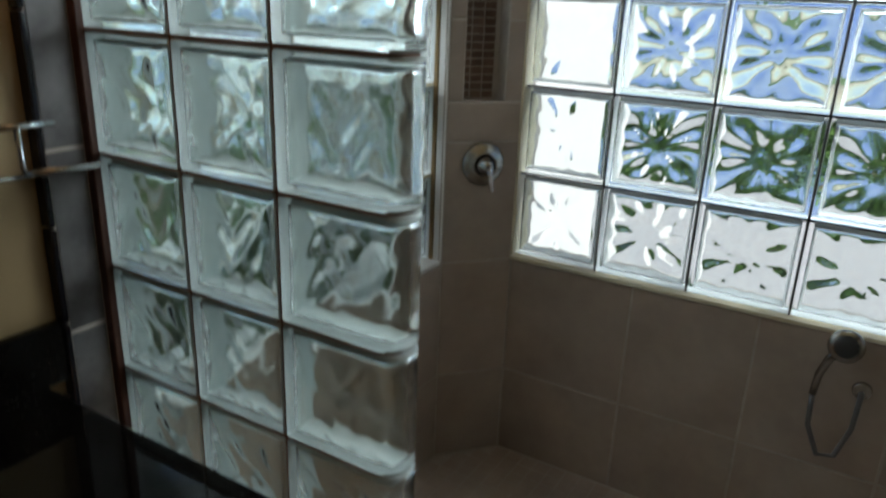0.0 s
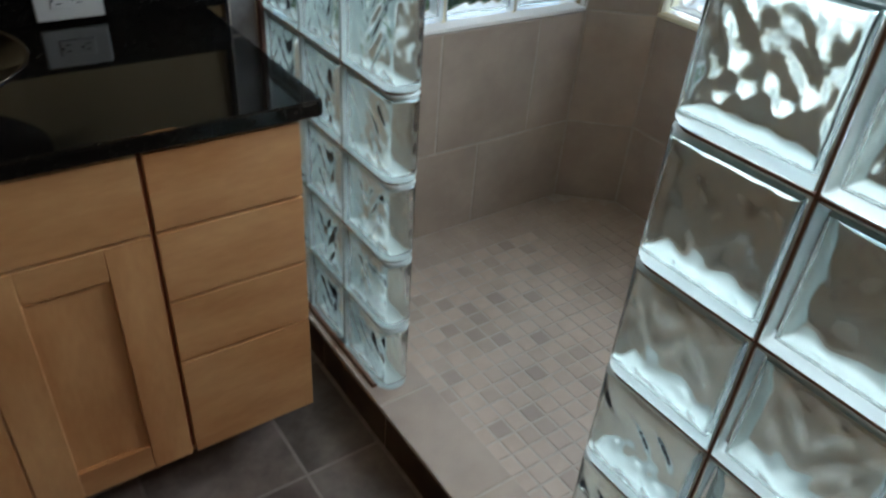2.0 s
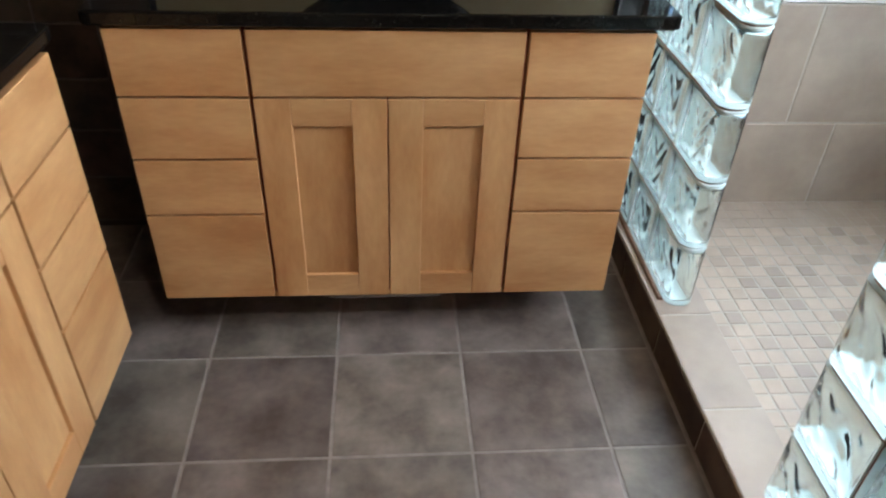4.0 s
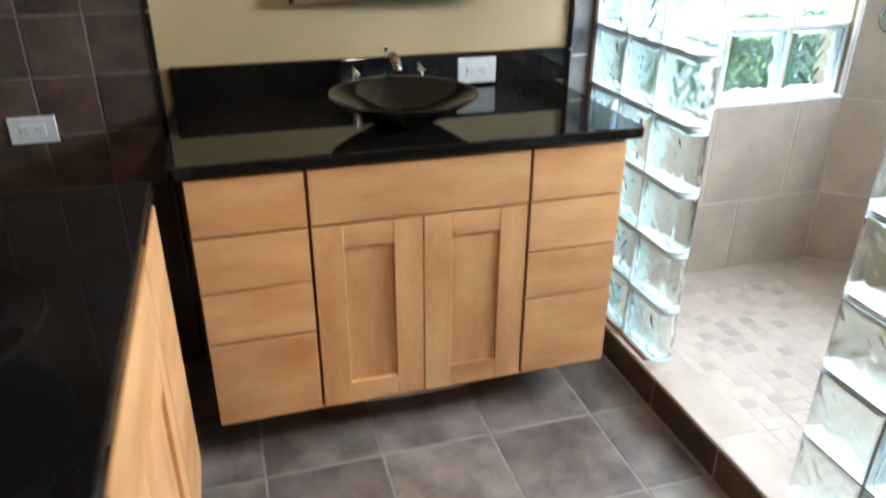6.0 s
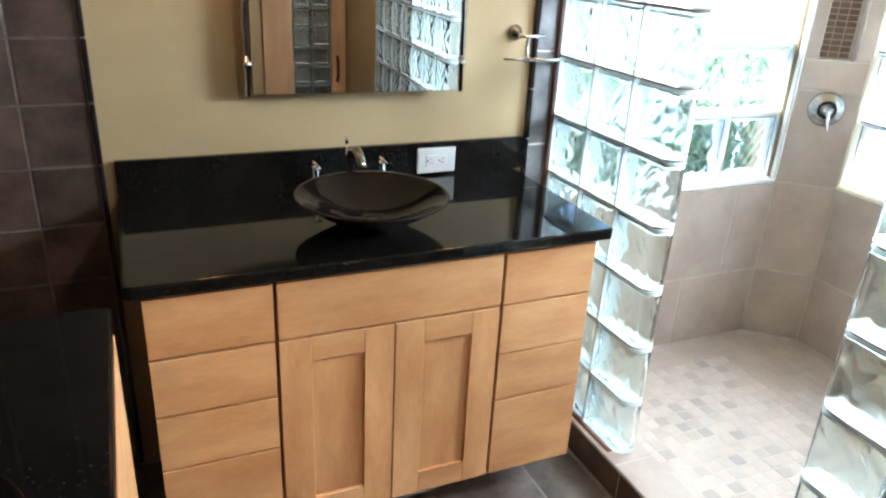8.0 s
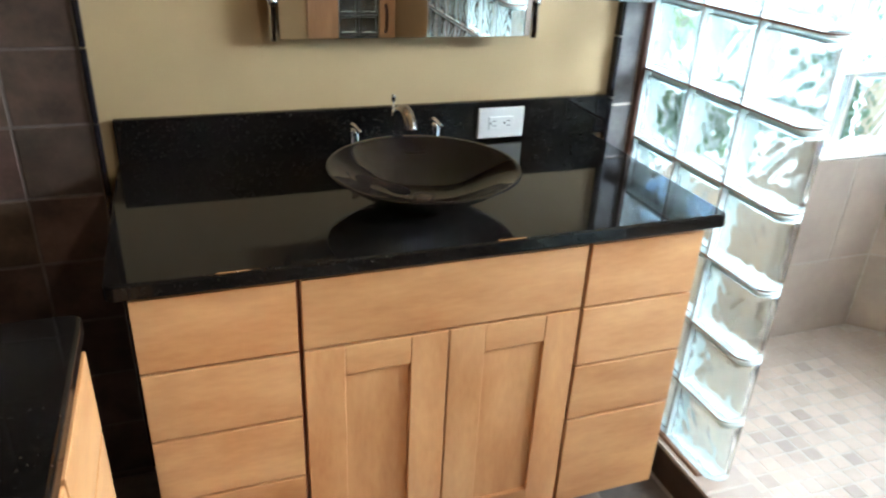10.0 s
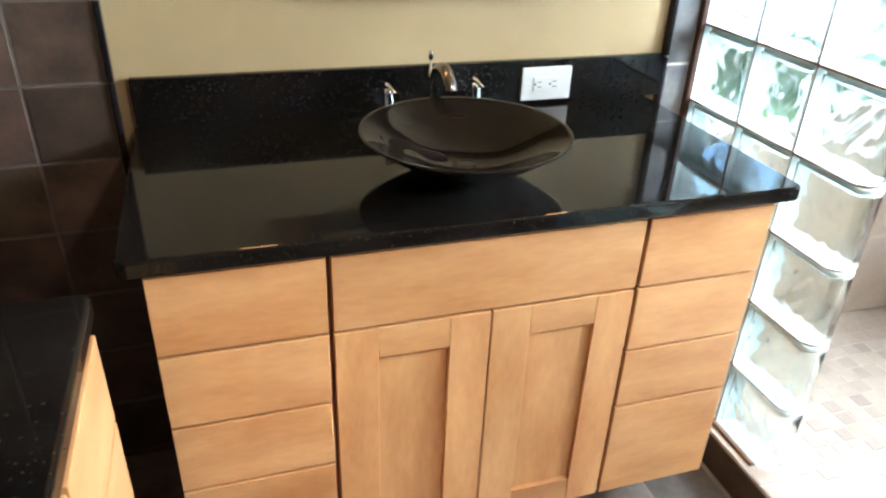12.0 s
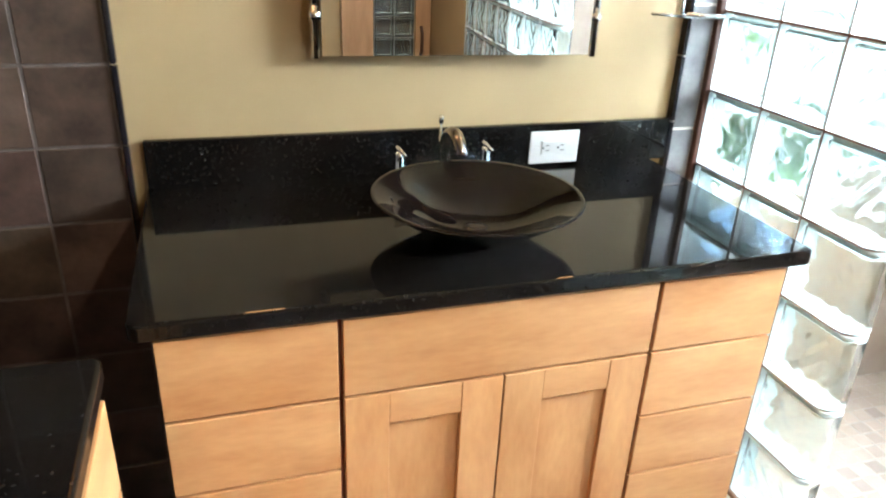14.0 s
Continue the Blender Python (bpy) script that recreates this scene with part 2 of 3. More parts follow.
wall_south = structure("wall_south", PAINT, (WEST - 0.12, EASTOUT + 0.07, SOUTH - 0.12, SOUTH, 0.0, CEIL), "tan-yellow painted wall behind the walker", "wall")
wall_east = structure("wall_east", GROUT, [(SHX + 0.0018, EASTOUT, -1.769, NY, 0.0, 0.778), (SHX + 0.0018, EASTOUT, -1.769, -0.143, 2.110, CEIL), (SHX + 0.0018, EASTOUT, -0.143, NY, 0.778, CEIL), (SHX + 0.0018, EASTOUT, SOUTH, -1.769, 0.0, CEIL)],
                      "outer shower wall under the large window", "wall")
wall_partition = structure("wall_partition", PAINT, (GX, GX + GT, SOUTH, -2.524, 0.0, CEIL), "tan-yellow painted partition after the glass blocks", "wall")
ceiling = structure("ceiling", PAINT, (WEST - 0.12, EASTOUT + 0.07, SOUTH - 0.12, NY + 0.15, CEIL, CEIL + 0.15), "plain tan painted ceiling", "ceiling")
shower_floor = structure("shower_floor", GROUT, (1.47, SHX + 0.05, -2.60, NY, 0.0, SHZ - 0.0015), "sand-coloured mosaic shower floor", "floor")
shower_curb = structure("shower_curb", GROUT, (KX + 0.0015, KX1 - 0.0015, SOUTH, NY, 0.0, KZ - 0.0016), "raised tiled shower kerb under the glass partition", "kerb")
wall_shower_end = structure("wall_shower_end", SHOWER_TILE, (GX + GT, SHX + 0.012, -2.72, -2.60, 0.0, CEIL), "tiled end wall of the shower", "wall")

# angled pier with a niche
pier_dir = (P1 - P0).normalized()
pier_len = (P1 - P0).length
pier_n = Vector((-pier_dir.y, pier_dir.x, 0))
if pier_n.x > 0:
    pier_n = -pier_n
PIER = Matrix(((pier_dir.x, -pier_n.x, 0, P0.x), (pier_dir.y, -pier_n.y, 0, P0.y), (0, 0, 1, 0), (0, 0, 0, 1)))
NU0, NU1, NZ0, NZ1 = 0.049, 0.176, 1.272, 1.85
bm = bmesh.new()
box(bm, -0.01, NU0, 0.0018, 0.10, 0.0, CEIL)
box(bm, NU1, pier_len + 0.01, 0.0018, 0.10, 0.0, CEIL)
box(bm, NU0, NU1, 0.0018, 0.10, 0.0, NZ0)
box(bm, NU0, NU1, 0.0018, 0.10, NZ1, CEIL)
box(bm, NU0, NU1, 0.0675, 0.10, NZ0, NZ1)
bm.transform(PIER)
wall_pier = tagged(part("wall_pier", bm, GROUT), "angled tiled shower corner pier with a recessed niche", "wall", kind="structure")


# ---- glass block partitions and windows ----
def block_mesh(w, h, t, round_end=False, phase=0.0, wave=0.0014, step=22, mats=None, petals=False):
    """One hollow pressed-glass block, w along x, h along z, t along y, with rippled inner faces."""
    bm = bmesh.new()
    vs = bmesh.ops.create_cube(bm, size=1)["verts"]
    for v in vs:
        v.co = Vector((v.co.x * w, v.co.y * t, v.co.z * h))
    if round_end:
        ends = [e for e in bm.edges if all(v.co.x < -w / 2 + 1e-6 for v in e.verts) and abs(e.verts[0].co.z - e.verts[1].co.z) > h * 0.5]
        bmesh.ops.bevel(bm, geom=ends, offset=t * 0.46, segments=7, affect="EDGES", profile=0.5)
    sharp = [e for e in bm.edges if e.calc_face_angle(0) > 0.6]
    bmesh.ops.bevel(bm, geom=sharp, offset=0.0045, segments=2, affect="EDGES", profile=0.5)
    bmesh.ops.recalc_face_normals(bm, faces=bm.faces)
    for f in bm.faces:
        f.smooth = True
    outer = list(bm.faces)
    # the cavity
    cw, ch, ct = w / 2 - 0.014, h / 2 - 0.014, t / 2 - 0.009
    grids = []
    for side in (-1, 1):
        g = []
        for i in range(step + 1):
            row = []
            for j in range(step + 1):
                u, v = -1 + 2 * i / step, -1 + 2 * j / step
                x, z = u * cw, v * ch
                fade = min(1, 4 * (1 - abs(u)), 4 * (1 - abs(v)))
                if side < 0:
                    d = math.sin(2 * math.pi * (x / 0.052 + 0.45 * math.sin(2 * math.pi * z / 0.105 + phase)) + phase)
                else:
                    d = math.sin(2 * math.pi * (z / 0.058 + 0.45 * math.sin(2 * math.pi * x / 0.095 + 1 + phase)) + 2 * phase)
                d += 0.5 * math.sin(2 * math.pi * (x + 0.7 * z) / 0.037 + phase)
                if petals:
                    rad, ang = math.hypot(x, z), math.atan2(z, x)
                    d = 1.2 * min(1, rad / 0.03) * math.sin(9 * ang + side * phase + 9 * rad) + 0.5 * math.sin(2 * math.pi * rad / 0.075 + phase + side)
                bow = 0.006 * (1 - fade)
                row.append(bm.verts.new((x, side * (ct - bow * 1.0) + wave * fade * d, z)))
            g.append(row)
        grids.append(g)
        for i in range(step):
            for j in range(step):
                q = (g[i][j], g[i + 1][j], g[i + 1][j + 1], g[i][j + 1])
                bm.faces.new(q if side < 0 else q[::-1]).smooth = True
    a, b = grids
    rim = [(i, 0) for i in range(step)] + [(step, j) for j in range(step)] + [(i, step) for i in range(step, 0, -1)] + [(0, j) for j in range(step, 0, -1)]
    for (i, j), (k, m) in zip(rim, rim[1:] + rim[:1]):
        f = bm.faces.new((a[k][m], a[i][j], b[i][j], b[k][m]))
        f.smooth = True
        # cavity top and bottom coloured pale, as if lit from above
        f.material_index = 1 if j == m else 0
    inner = [f for f in bm.faces if f not in set(outer)]
    bmesh.ops.recalc_face_normals(bm, faces=inner)
    bmesh.ops.reverse_faces(bm, faces=inner)
    me = bpy.data.meshes.new("glass_block")
    bm.to_mesh(me)
    bm.free()
    for m in mats or (BLOCK_GLASS, COAT_AND_LIT_RIM):
        me.materials.append(m)
    for p in me.polygons:
        n, c = p.normal, p.center
        edge = abs(n.y) < 0.8 and (abs(c.z) > h / 2 - 0.0042 or c.x > w / 2 - 0.0042 or (c.x < -w / 2 + 0.0042 and not round_end))
        if edge:
            p.material_index = 1
    return me


def block_grid(owner, cols, rows, mat4, t, round_first=False, grout=BROWN_GROUT, gap=0.005, seed=1, wave=0.0014, mats=None, solid=False, petals=False):
    """Blocks between the joint lines cols (along local x) and rows (z); local y is the thickness."""
    rnd = random.Random(seed)
    cache = {}
    for ci, (c0, c1) in enumerate(zip(cols, cols[1:])):
        for ri, (r0, r1) in enumerate(zip(rows, rows[1:])):
            end = round_first and ci == 0
            key = (round(c1 - c0, 3), round(r1 - r0, 3), end, (ci + ri) % 2)
            if key not in cache:
                cache[key] = block_mesh(c1 - c0 - gap, r1 - r0 - gap, t, end, 0.9 * ((ci + ri) % 2) + seed, wave, 22, mats, petals)
            ob = new("glass_block", cache[key])
            flip = Matrix.Rotation(math.pi, 4, "X") if rnd.random() < 0.35 else Matrix.Identity(4)
            ob.matrix_basis = mat4 @ Matrix.Translation(((c0 + c1) / 2, 0, (r0 + r1) / 2)) @ flip
            ob.parent = owner
            ob.visible_shadow = solid and ci > 2
    for c in cols[1:-1]:
        bm = bmesh.new()
        box(bm, c - gap / 2 + 0.0007, c + gap / 2 - 0.0007, -t / 2 + 0.004, t / 2 - 0.004, rows[0], rows[-1])
        bm.transform(mat4)
        part("mortar_joint", bm, grout, owner)
    for r in rows[1:-1]:
        for c0, c1 in zip(cols, cols[1:]):
            bm = bmesh.new()
            lo = c0 + (0.012 if round_first and c0 == cols[0] else gap / 2)
            made = box(bm, lo, c1 - gap / 2, -t / 2 + 0.003, t / 2 - 0.003, r - gap / 2 + 0.0008, r + gap / 2 - 0.0008)
            if round_first and c0 == cols[0]:
                ends = [e for e in bm.edges if all(v.co.x < lo + 1e-6 for v in e.verts) and abs(e.verts[0].co.z - e.verts[1].co.z) > gap * 0.5]
                bmesh.ops.bevel(bm, geom=ends, offset=t * 0.40, segments=5, affect="EDGES", profile=0.5)
            bm.transform(mat4)
            part("mortar_joint", bm, grout, owner)


PITCH = 0.1945
BED = KZ - 0.004
ALONG = Matrix(((0, -1, 0, GX + GT / 2), (1, 0, 0, 0), (0, 0, 1, 0), (0, 0, 0, 1)))   # local x runs along world y
courses = [0.127 + PITCH * k for k in range(11)]
g1 = thing("glass_block_partition", "clear wavy glass block partition with brown grout beside the vanity", "partition", "shower partitions", (GX + GT / 2, -0.3, BED))

bpy.context.view_layer.update()
block_grid(g1, [-0.586, -0.378, -0.184, 0.0127], courses, Matrix.Translation((-(GX + GT / 2), 0.3, -BED)) @ ALONG, GT, True, wave=0.0011)
bm = bmesh.new()
box(bm, -0.008, GT + 0.004, 0.314, 0.300 + NY - 0.002, 0.0, courses[-1] - BED, bevel=0.003)
bm.transform(Matrix.Translation((-GT / 2, 0, 0)))
part("wall_channel", bm, BROWN_TRIM, g1, "brown metal channel against the wall")
boxed("base_bed", BROWN_GROUT, g1, (-GT / 2 - 0.006, GT / 2 + 0.004, -0.238, 0.312, 0.0, 0.0148), 0.004)

courses2 = [0.148 + 0.192 * k for k in range(0, 11)]
g2 = thing("glass_block_partition", "clear wavy glass block partition with rounded end at the shower entry", "partition", "shower partitions", (GX + GT / 2, -1.4, BED))
BACK = Matrix(((0, 1, 0, GX + GT / 2), (-1, 0, 0, 0), (0, 0, 1, 0), (0, 0, 0, 1)))    # local x runs to -y
block_grid(g2, [1.168] + [1.369 + 0.192 * k for k in range(0, 7)], courses2, Matrix.Translation((-(GX + GT / 2), 1.4, -BED)) @ BACK, GT, True, seed=4, solid=True)
boxed("base_bed", BROWN_GROUT, g2, (-GT / 2 - 0.004, GT / 2, -1.12, 0.192, 0.0, 0.0355), 0.004)

window_1 = tagged(new("window_1"), "large glass block window with a cream frame", "window", kind="structure")
w1cols = [-0.143 - 0.2707 * k for k in range(7)][::-1]
W1M = Matrix(((0, -1, 0, SHX + 0.055), (1, 0, 0, 0), (0, 0, 1, 0), (0, 0, 0, 1)))
w1rows = [0.792 + 0.2626 * k for k in range(6)]
block_grid(window_1, w1cols, w1rows, W1M, 0.085, False, grout=SLOT, seed=7, wave=0.0026, petals=True, mats=(WINDOW_GLASS, WINDOW_COAT_LIT_RIM))
boxed("window_frame", WINDOW_FRAME, window_1, (SHX - 0.002, SHX + 0.10, -0.148, -0.138, 0.7905, 2.107), 0.002)
boxed("window_sill", WINDOW_FRAME, window_1, (SHX - 0.006, SHX + 0.10, w1cols[0], -0.138, 0.778, 0.790), 0.002)
window_2 = tagged(new("window_2"), "glass block window over the tiled half wall", "window", kind="structure")
W2M = Matrix.Translation((0, 0.092, 0))
block_grid(window_2, [1.46, 1.660, 1.925, 2.190, 2.455], [0.787 + 0.2655 * k for k in range(6)], W2M, 0.085, False, grout=WINDOW_FRAME, gap=0.010, seed=3, wave=0.0016, mats=(WINDOW_GLASS, WINDOW_COAT_LIT_RIM))
boxed("window_jamb", WHITE, window_2, (2.456, 2.476, 0.012, 0.040, 0.7865, 2.115), 0.002)
boxed("window_sill", WHITE, window_2, (1.45, 2.459, 0.012, 0.15, 0.774, 0.786), 0.002)


# ---- vanity cabinets ----
def shaker_door(name, parent, x0, x1, z0, z1, y, mat_v, mat_h):
    d = thing(name, "", "")
    d.parent = parent
    s, top, low, th = 0.079, 0.067, 0.070, 0.020
    boxed("stile", mat_v, d, (x0, x0 + s, y, y + th, z0, z1), 0.0015)
    boxed("stile", mat_v, d, (x1 - s, x1, y, y + th, z0, z1), 0.0015)
    boxed("rail", mat_h, d, (x0 + s, x1 - s, y + 0.0006, y + th, z1 - top, z1), 0.0015)
    boxed("rail", mat_h, d, (x0 + s, x1 - s, y + 0.0006, y + th, z0, z0 + low), 0.0015)
    boxed("panel", mat_v, d, (x0 + s - 0.004, x1 - s + 0.004, y + 0.010, y + 0.017, z0 + low - 0.004, z1 - top + 0.004))
    return d


def vanity(label, grain, mat4):
    """A cabinet 1.16 wide with drawer stacks at both ends; local front face at y = FRONT."""
    v = thing("vanity_cabinet", label, "cabinet", "bathroom vanities")
    f, back = FRONT, NY - 0.004
    boxed("body", DARK_WOOD, v, (0.038, 1.178, f + 0.022, back, 0.160, 0.885))
    boxed("side_panel", MAPLE_Z, v, (0.026, 0.038, f + 0.021, back, 0.160, 0.885), 0.001)
    boxed("side_panel", MAPLE_Z, v, (1.178, 1.190, f + 0.021, back, 0.160, 0.885), 0.001)
    boxed("toe_kick", DARK_WOOD, v, (0.05, 1.17, f + 0.30, f + 0.315, 0.0, 0.160))
    boxed("bottom_rail", grain, v, (0.034, 1.182, f + 0.022, f + 0.045, 0.143, 0.1595), 0.001)
    rows = [(0.8775, 0.728), (0.722, 0.574), (0.568, 0.422), (0.416, 0.160)]
    for x0, x1 in ((0.026, 0.3055), (0.9145, 1.190)):
        for z1, z0 in rows:
            boxed("drawer_front", grain, v, (x0, x1, f, f + 0.020, z0, z1), 0.0016)
    boxed("false_front", grain, v, (0.3145, 0.9055, f, f + 0.020, 0.728, 0.8775), 0.0016)
    shaker_door("cabinet_door", v, 0.3145, 0.6065, 0.160, 0.722, f, MAPLE_Z, grain)
    shaker_door("cabinet_door", v, 0.6095, 0.9055, 0.160, 0.722, f, MAPLE_Z, grain)
    v.matrix_basis = mat4
    return v


def rounded_slab(bm, x0, x1, y0, y1, z0, z1, r=0.018, ease=0.006):
    vs = box(bm, x0, x1, y0, y1, z0, z1)
    ups = [e for e in bm.edges if abs(e.verts[0].co.z - e.verts[1].co.z) > 0.5 * (z1 - z0) and e.verts[0].co.y < (y0 + y1) / 2]
    bmesh.ops.bevel(bm, geom=ups, offset=r, segments=5, affect="EDGES", profile=0.5)
    es = [e for e in bm.edges if e.calc_face_angle(0) > 0.8]
    bmesh.ops.bevel(bm, geom=es, offset=ease, segments=3, affect="EDGES", profile=0.5)


def countertop(label, mat4):
    c = thing("countertop", label, "countertop", "granite counters")
    bm = bmesh.new()
    rounded_slab(bm, -0.008, 1.236, -0.560, NY - 0.003, 0.886, TOP)
    part("slab", bm, GRANITE, c)
    bm = bmesh.new()
    box(bm, -0.003, 1.268, 0.024, NY - 0.003, TOP + 0.0006, TOP + 0.107, bevel=0.003)
    part("backsplash", bm, GRANITE, c)
    c.matrix_basis = mat4
    return c


def vessel_sink(at):
    s = thing("vessel_sink", "black glossy glass vessel sink standing on the counter", "sink", "vessel sinks")
    bm = bmesh.new()
    prof = [(0.0, 0.0), (0.062, 0.0), (0.070, 0.004), (0.10, 0.020), (0.15, 0.050), (0.190, 0.0785), (0.194, 0.0815), (0.192, 0.0845), (0.186, 0.083), (0.148, 0.058), (0.10, 0.030), (0.06, 0.017), (0.024, 0.013), (0.0, 0.013)]
    lathe(bm, prof, 64)
    part("bowl", bm, SINK_GLAZE, s)
    bm = bmesh.new()
    lathe(bm, [(0.0, 0.0165), (0.016, 0.0165), (0.021, 0.0155), (0.023, 0.0135)], 28)
    part("drain", bm, DRAIN, s, "dark bronze drain")
    s.matrix_basis = Matrix.Translation(at) @ Matrix.Diagonal((1.05, 1.05, 1.0, 1.0))
    return s


def faucet(mat4):
    f = thing("faucet", "arched metal basin faucet with two lever handles", "faucet", "basin faucets")
    arc = [(0, 0, 0.0), (0, 0, 0.055)] + [(0.0, -0.055 + 0.055 * math.cos(a), 0.075 + 0.055 * math.sin(a) * 1.1) for a in [math.pi * k / 12 for k in range(0, 11)]]
    arc += [(0.0, arc[-1][1] - 0.003, arc[-1][2] - 0.012)]
    bm = bmesh.new()
    tube(bm, arc, [0.0155, 0.015] + [0.014] * (len(arc) - 3) + [0.0125], 16)
    part("spout", bm, BRONZE, f, "bronze-toned arched spout")
    bm = bmesh.new()
    lathe(bm, [(0.0, 0.0), (0.026, 0.0), (0.026, 0.004), (0.018, 0.012), (0.016, 0.014)], 24)
    part("base_ring", bm, CHROME, f)
    bm = bmesh.new()
    tube(bm, [(0, 0.03, 0.0), (0, 0.03, 0.136)], 0.003, 8)
    lathe(bm, [(0.0, 0.134), (0.005, 0.136), (0.006, 0.146), (0.005, 0.154), (0.0, 0.155)], 14, (0, 0.03, 0))
    part("lift_rod", bm, CHROME, f)
    for dx in (-0.105, 0.100):
        h = thing("handle", "", "")
        h.parent = f
        bm = bmesh.new()
        lathe(bm, [(0.0, 0.0), (0.021, 0.0), (0.021, 0.004), (0.012, 0.010), (0.0105, 0.075), (0.0085, 0.084), (0.0, 0.086)], 20, (dx, 0, 0))
        part("stem", bm, CHROME, h)
        bm = bmesh.new()
        tube(bm, [(dx - 0.005, 0.008, 0.094), (dx, 0, 0.088), (dx + 0.005, -0.010, 0.082), (dx + 0.010, -0.021, 0.078)], [0.004, 0.0055, 0.0045, 0.0035], 10)
        part("lever", bm, CHROME, h)
    f.matrix_basis = mat4
    return f


def outlet(mat4, label):
    """A double outlet lying on its side; local front faces -y."""
    o = thing("wall_outlet", label, "outlet", "wall outlets")
    boxed("cover_plate", PLASTIC, o, (-0.063, 0.063, -0.0065, 0.0, -0.039, 0.039), 0.003)
    boxed("receptacle", PLASTIC, o, (-0.034, 0.034, -0.009, -0.0055, -0.0165, 0.0165), 0.0015)
    for s in (-0.019, 0.019):
        boxed("slot", SLOT, o, (s - 0.0055, s + 0.0045, -0.0094, -0.0088, 0.0045, 0.0065))
        boxed("slot", SLOT, o, (s - 0.0055, s + 0.0055, -0.0094, -0.0088, -0.0075, -0.0055))
        bm = bmesh.new()
        tube(bm, [(s - 0.011, -0.0094, 0), (s - 0.011, -0.0088, 0)], 0.003, 8)
        part("ground_hole", bm, SLOT, o)
    for s in (-0.048, 0.048):
        bm = bmesh.new()
        tube(bm, [(s, -0.0075, 0), (s, -0.0064, 0)], 0.0032, 10)
        part("screw", bm, PLASTIC, o)
    o.matrix_basis = mat4
    return o


vanity_a = vanity("maple vanity cabinet with shaker doors and slab drawers", MAPLE_X, Matrix.Identity(4))
boxed("floor_vent", NICKEL, vanity_a, (0.44, 0.745, FRONT + 0.018, FRONT + 0.075, 0.134, 0.1455), 0.002, "grey metal toe-kick vent")
countertop("polished black granite countertop with a low backsplash", Matrix.Identity(4))
vessel_sink((0.610, -0.343, TOP + 0.0008))
faucet(pose(0.632, -0.062, TOP + 0.0008, 0, 0, 2))
outlet(pose(0.943, 0.0236, 0.968) @ Matrix.Scale(1.05, 4), "white double outlet set sideways in the granite backsplash")

# the second vanity along the side wall, facing across
B4 = pose(-0.588, -1.866, 0, 0, 0, 90)
vanity("maple vanity cabinet with a vessel sink along the side wall", MAPLE_X, B4 @ Matrix.Translation((0, -0.016, 0)))
countertop("polished black granite countertop along the side wall", B4)
vessel_sink((-0.305, -1.34, TOP + 0.0008))
faucet(pose(-0.540, -1.33, TOP + 0.0008, 0, 0, 90))

# ---- wall mirror ----
mirror = thing("wall_mirror", "frameless rectangular mirror held between two chrome posts", "mirror", at=(0.677, NY - 0.012, 1.200))
mirror.rotation_euler = (0, 0, radians(-2.0))
boxed("mirror_glass", MIRROR, mirror, (-0.304, 0.305, -0.052, -0.047, 0.0, 0.80), 0.001)
boxed("backing", SLOT, mirror, (-0.300, 0.301, -0.046, -0.036, 0.004, 0.796))
for sx in (-0.316, 0.317):
    bm = bmesh.new()
    tube(bm, [(sx, -0.045, -0.004), (sx, -0.045, 0.806)], 0.0095, 14)
    part("post", bm, CHROME, mirror)
    for z in (0.083, 0.72):
        bm = bmesh.new()
        tube(bm, [(sx, 0.012 - 0.063 * sx + 0.0, z), (sx, -0.034, z)], 0.008, 12)
        tube(bm, [(sx, -0.045, z - 0.009), (sx, -0.045, z + 0.009)], 0.0135, 14)
        part("clamp", bm, CHROME, mirror)

# ---- towel ring ----
ring = thing("towel_ring", "squared chrome towel ring on the painted wall", "towel ring", at=(1.205, NY, 1.362))
bm = bmesh.new()
lathe(bm, [(0.0, 0.0), (0.024, 0.0), (0.025, 0.006), (0.016, 0.012), (0.011, 0.03), (0.0, 0.032)], 24)
bm.transform(Matrix.Rotation(radians(90), 4, "X"))
part("mount", bm, NICKEL, ring)
bm = bmesh.new()
tube(bm, [(-0.01, -0.05, -0.006), (0.08, -0.05, -0.006)], 0.0055, 10)
tube(bm, [(0, -0.028, -0.002), (0, -0.05, -0.006)], 0.007, 10)
part("upper_arm", bm, CHROME, ring)
bm = bmesh.new()
tube(bm, [(0.024, -0.05, -0.008), (0.024, -0.05, -0.066), (0.027, -0.05, -0.075), (0.036, -0.05, -0.079), (0.13, -0.05, -0.083), (0.138, -0.05, -0.078), (0.138, -0.062, -0.076), (0.13, -0.066, -0.078), (0.03, -0.066, -0.073)], 0.005, 10)
part("lower_arm", bm, CHROME, ring)
bm = bmesh.new()
tube(bm, [(-0.062, -0.058, -0.073), (0.03, -0.058, -0.079)], 0.0035, 8)
part("bar_end", bm, NICKEL, ring)

# ---- shower fittings ----
valve = thing("shower_valve", "round brushed-nickel shower valve with a lever", "shower valve")
bm = bmesh.new()
lathe(bm, [(0.0, 0.0), (0.061, 0.0), (0.062, 0.004), (0.052, 0.010), (0.040, 0.013), (0.036, 0.020), (0.033, 0.022), (0.030, 0.020)], 40)
part("escutcheon", bm, NICKEL, valve)
bm = bmesh.new()
lathe(bm, [(0.0, 0.0), (0.026, 0.0), (0.024, 0.030), (0.016, 0.038), (0.014, 0.052), (0.0, 0.055)], 28)
part("hub", bm, NICKEL, valve)
bm = bmesh.new()
tube(bm, [(0.0, 0.0, 0.046), (0.004, -0.02, 0.05), (0.010, -0.068, 0.052)], [0.008, 0.007, 0.005], 10)
part("lever", bm, CHROME, valve)
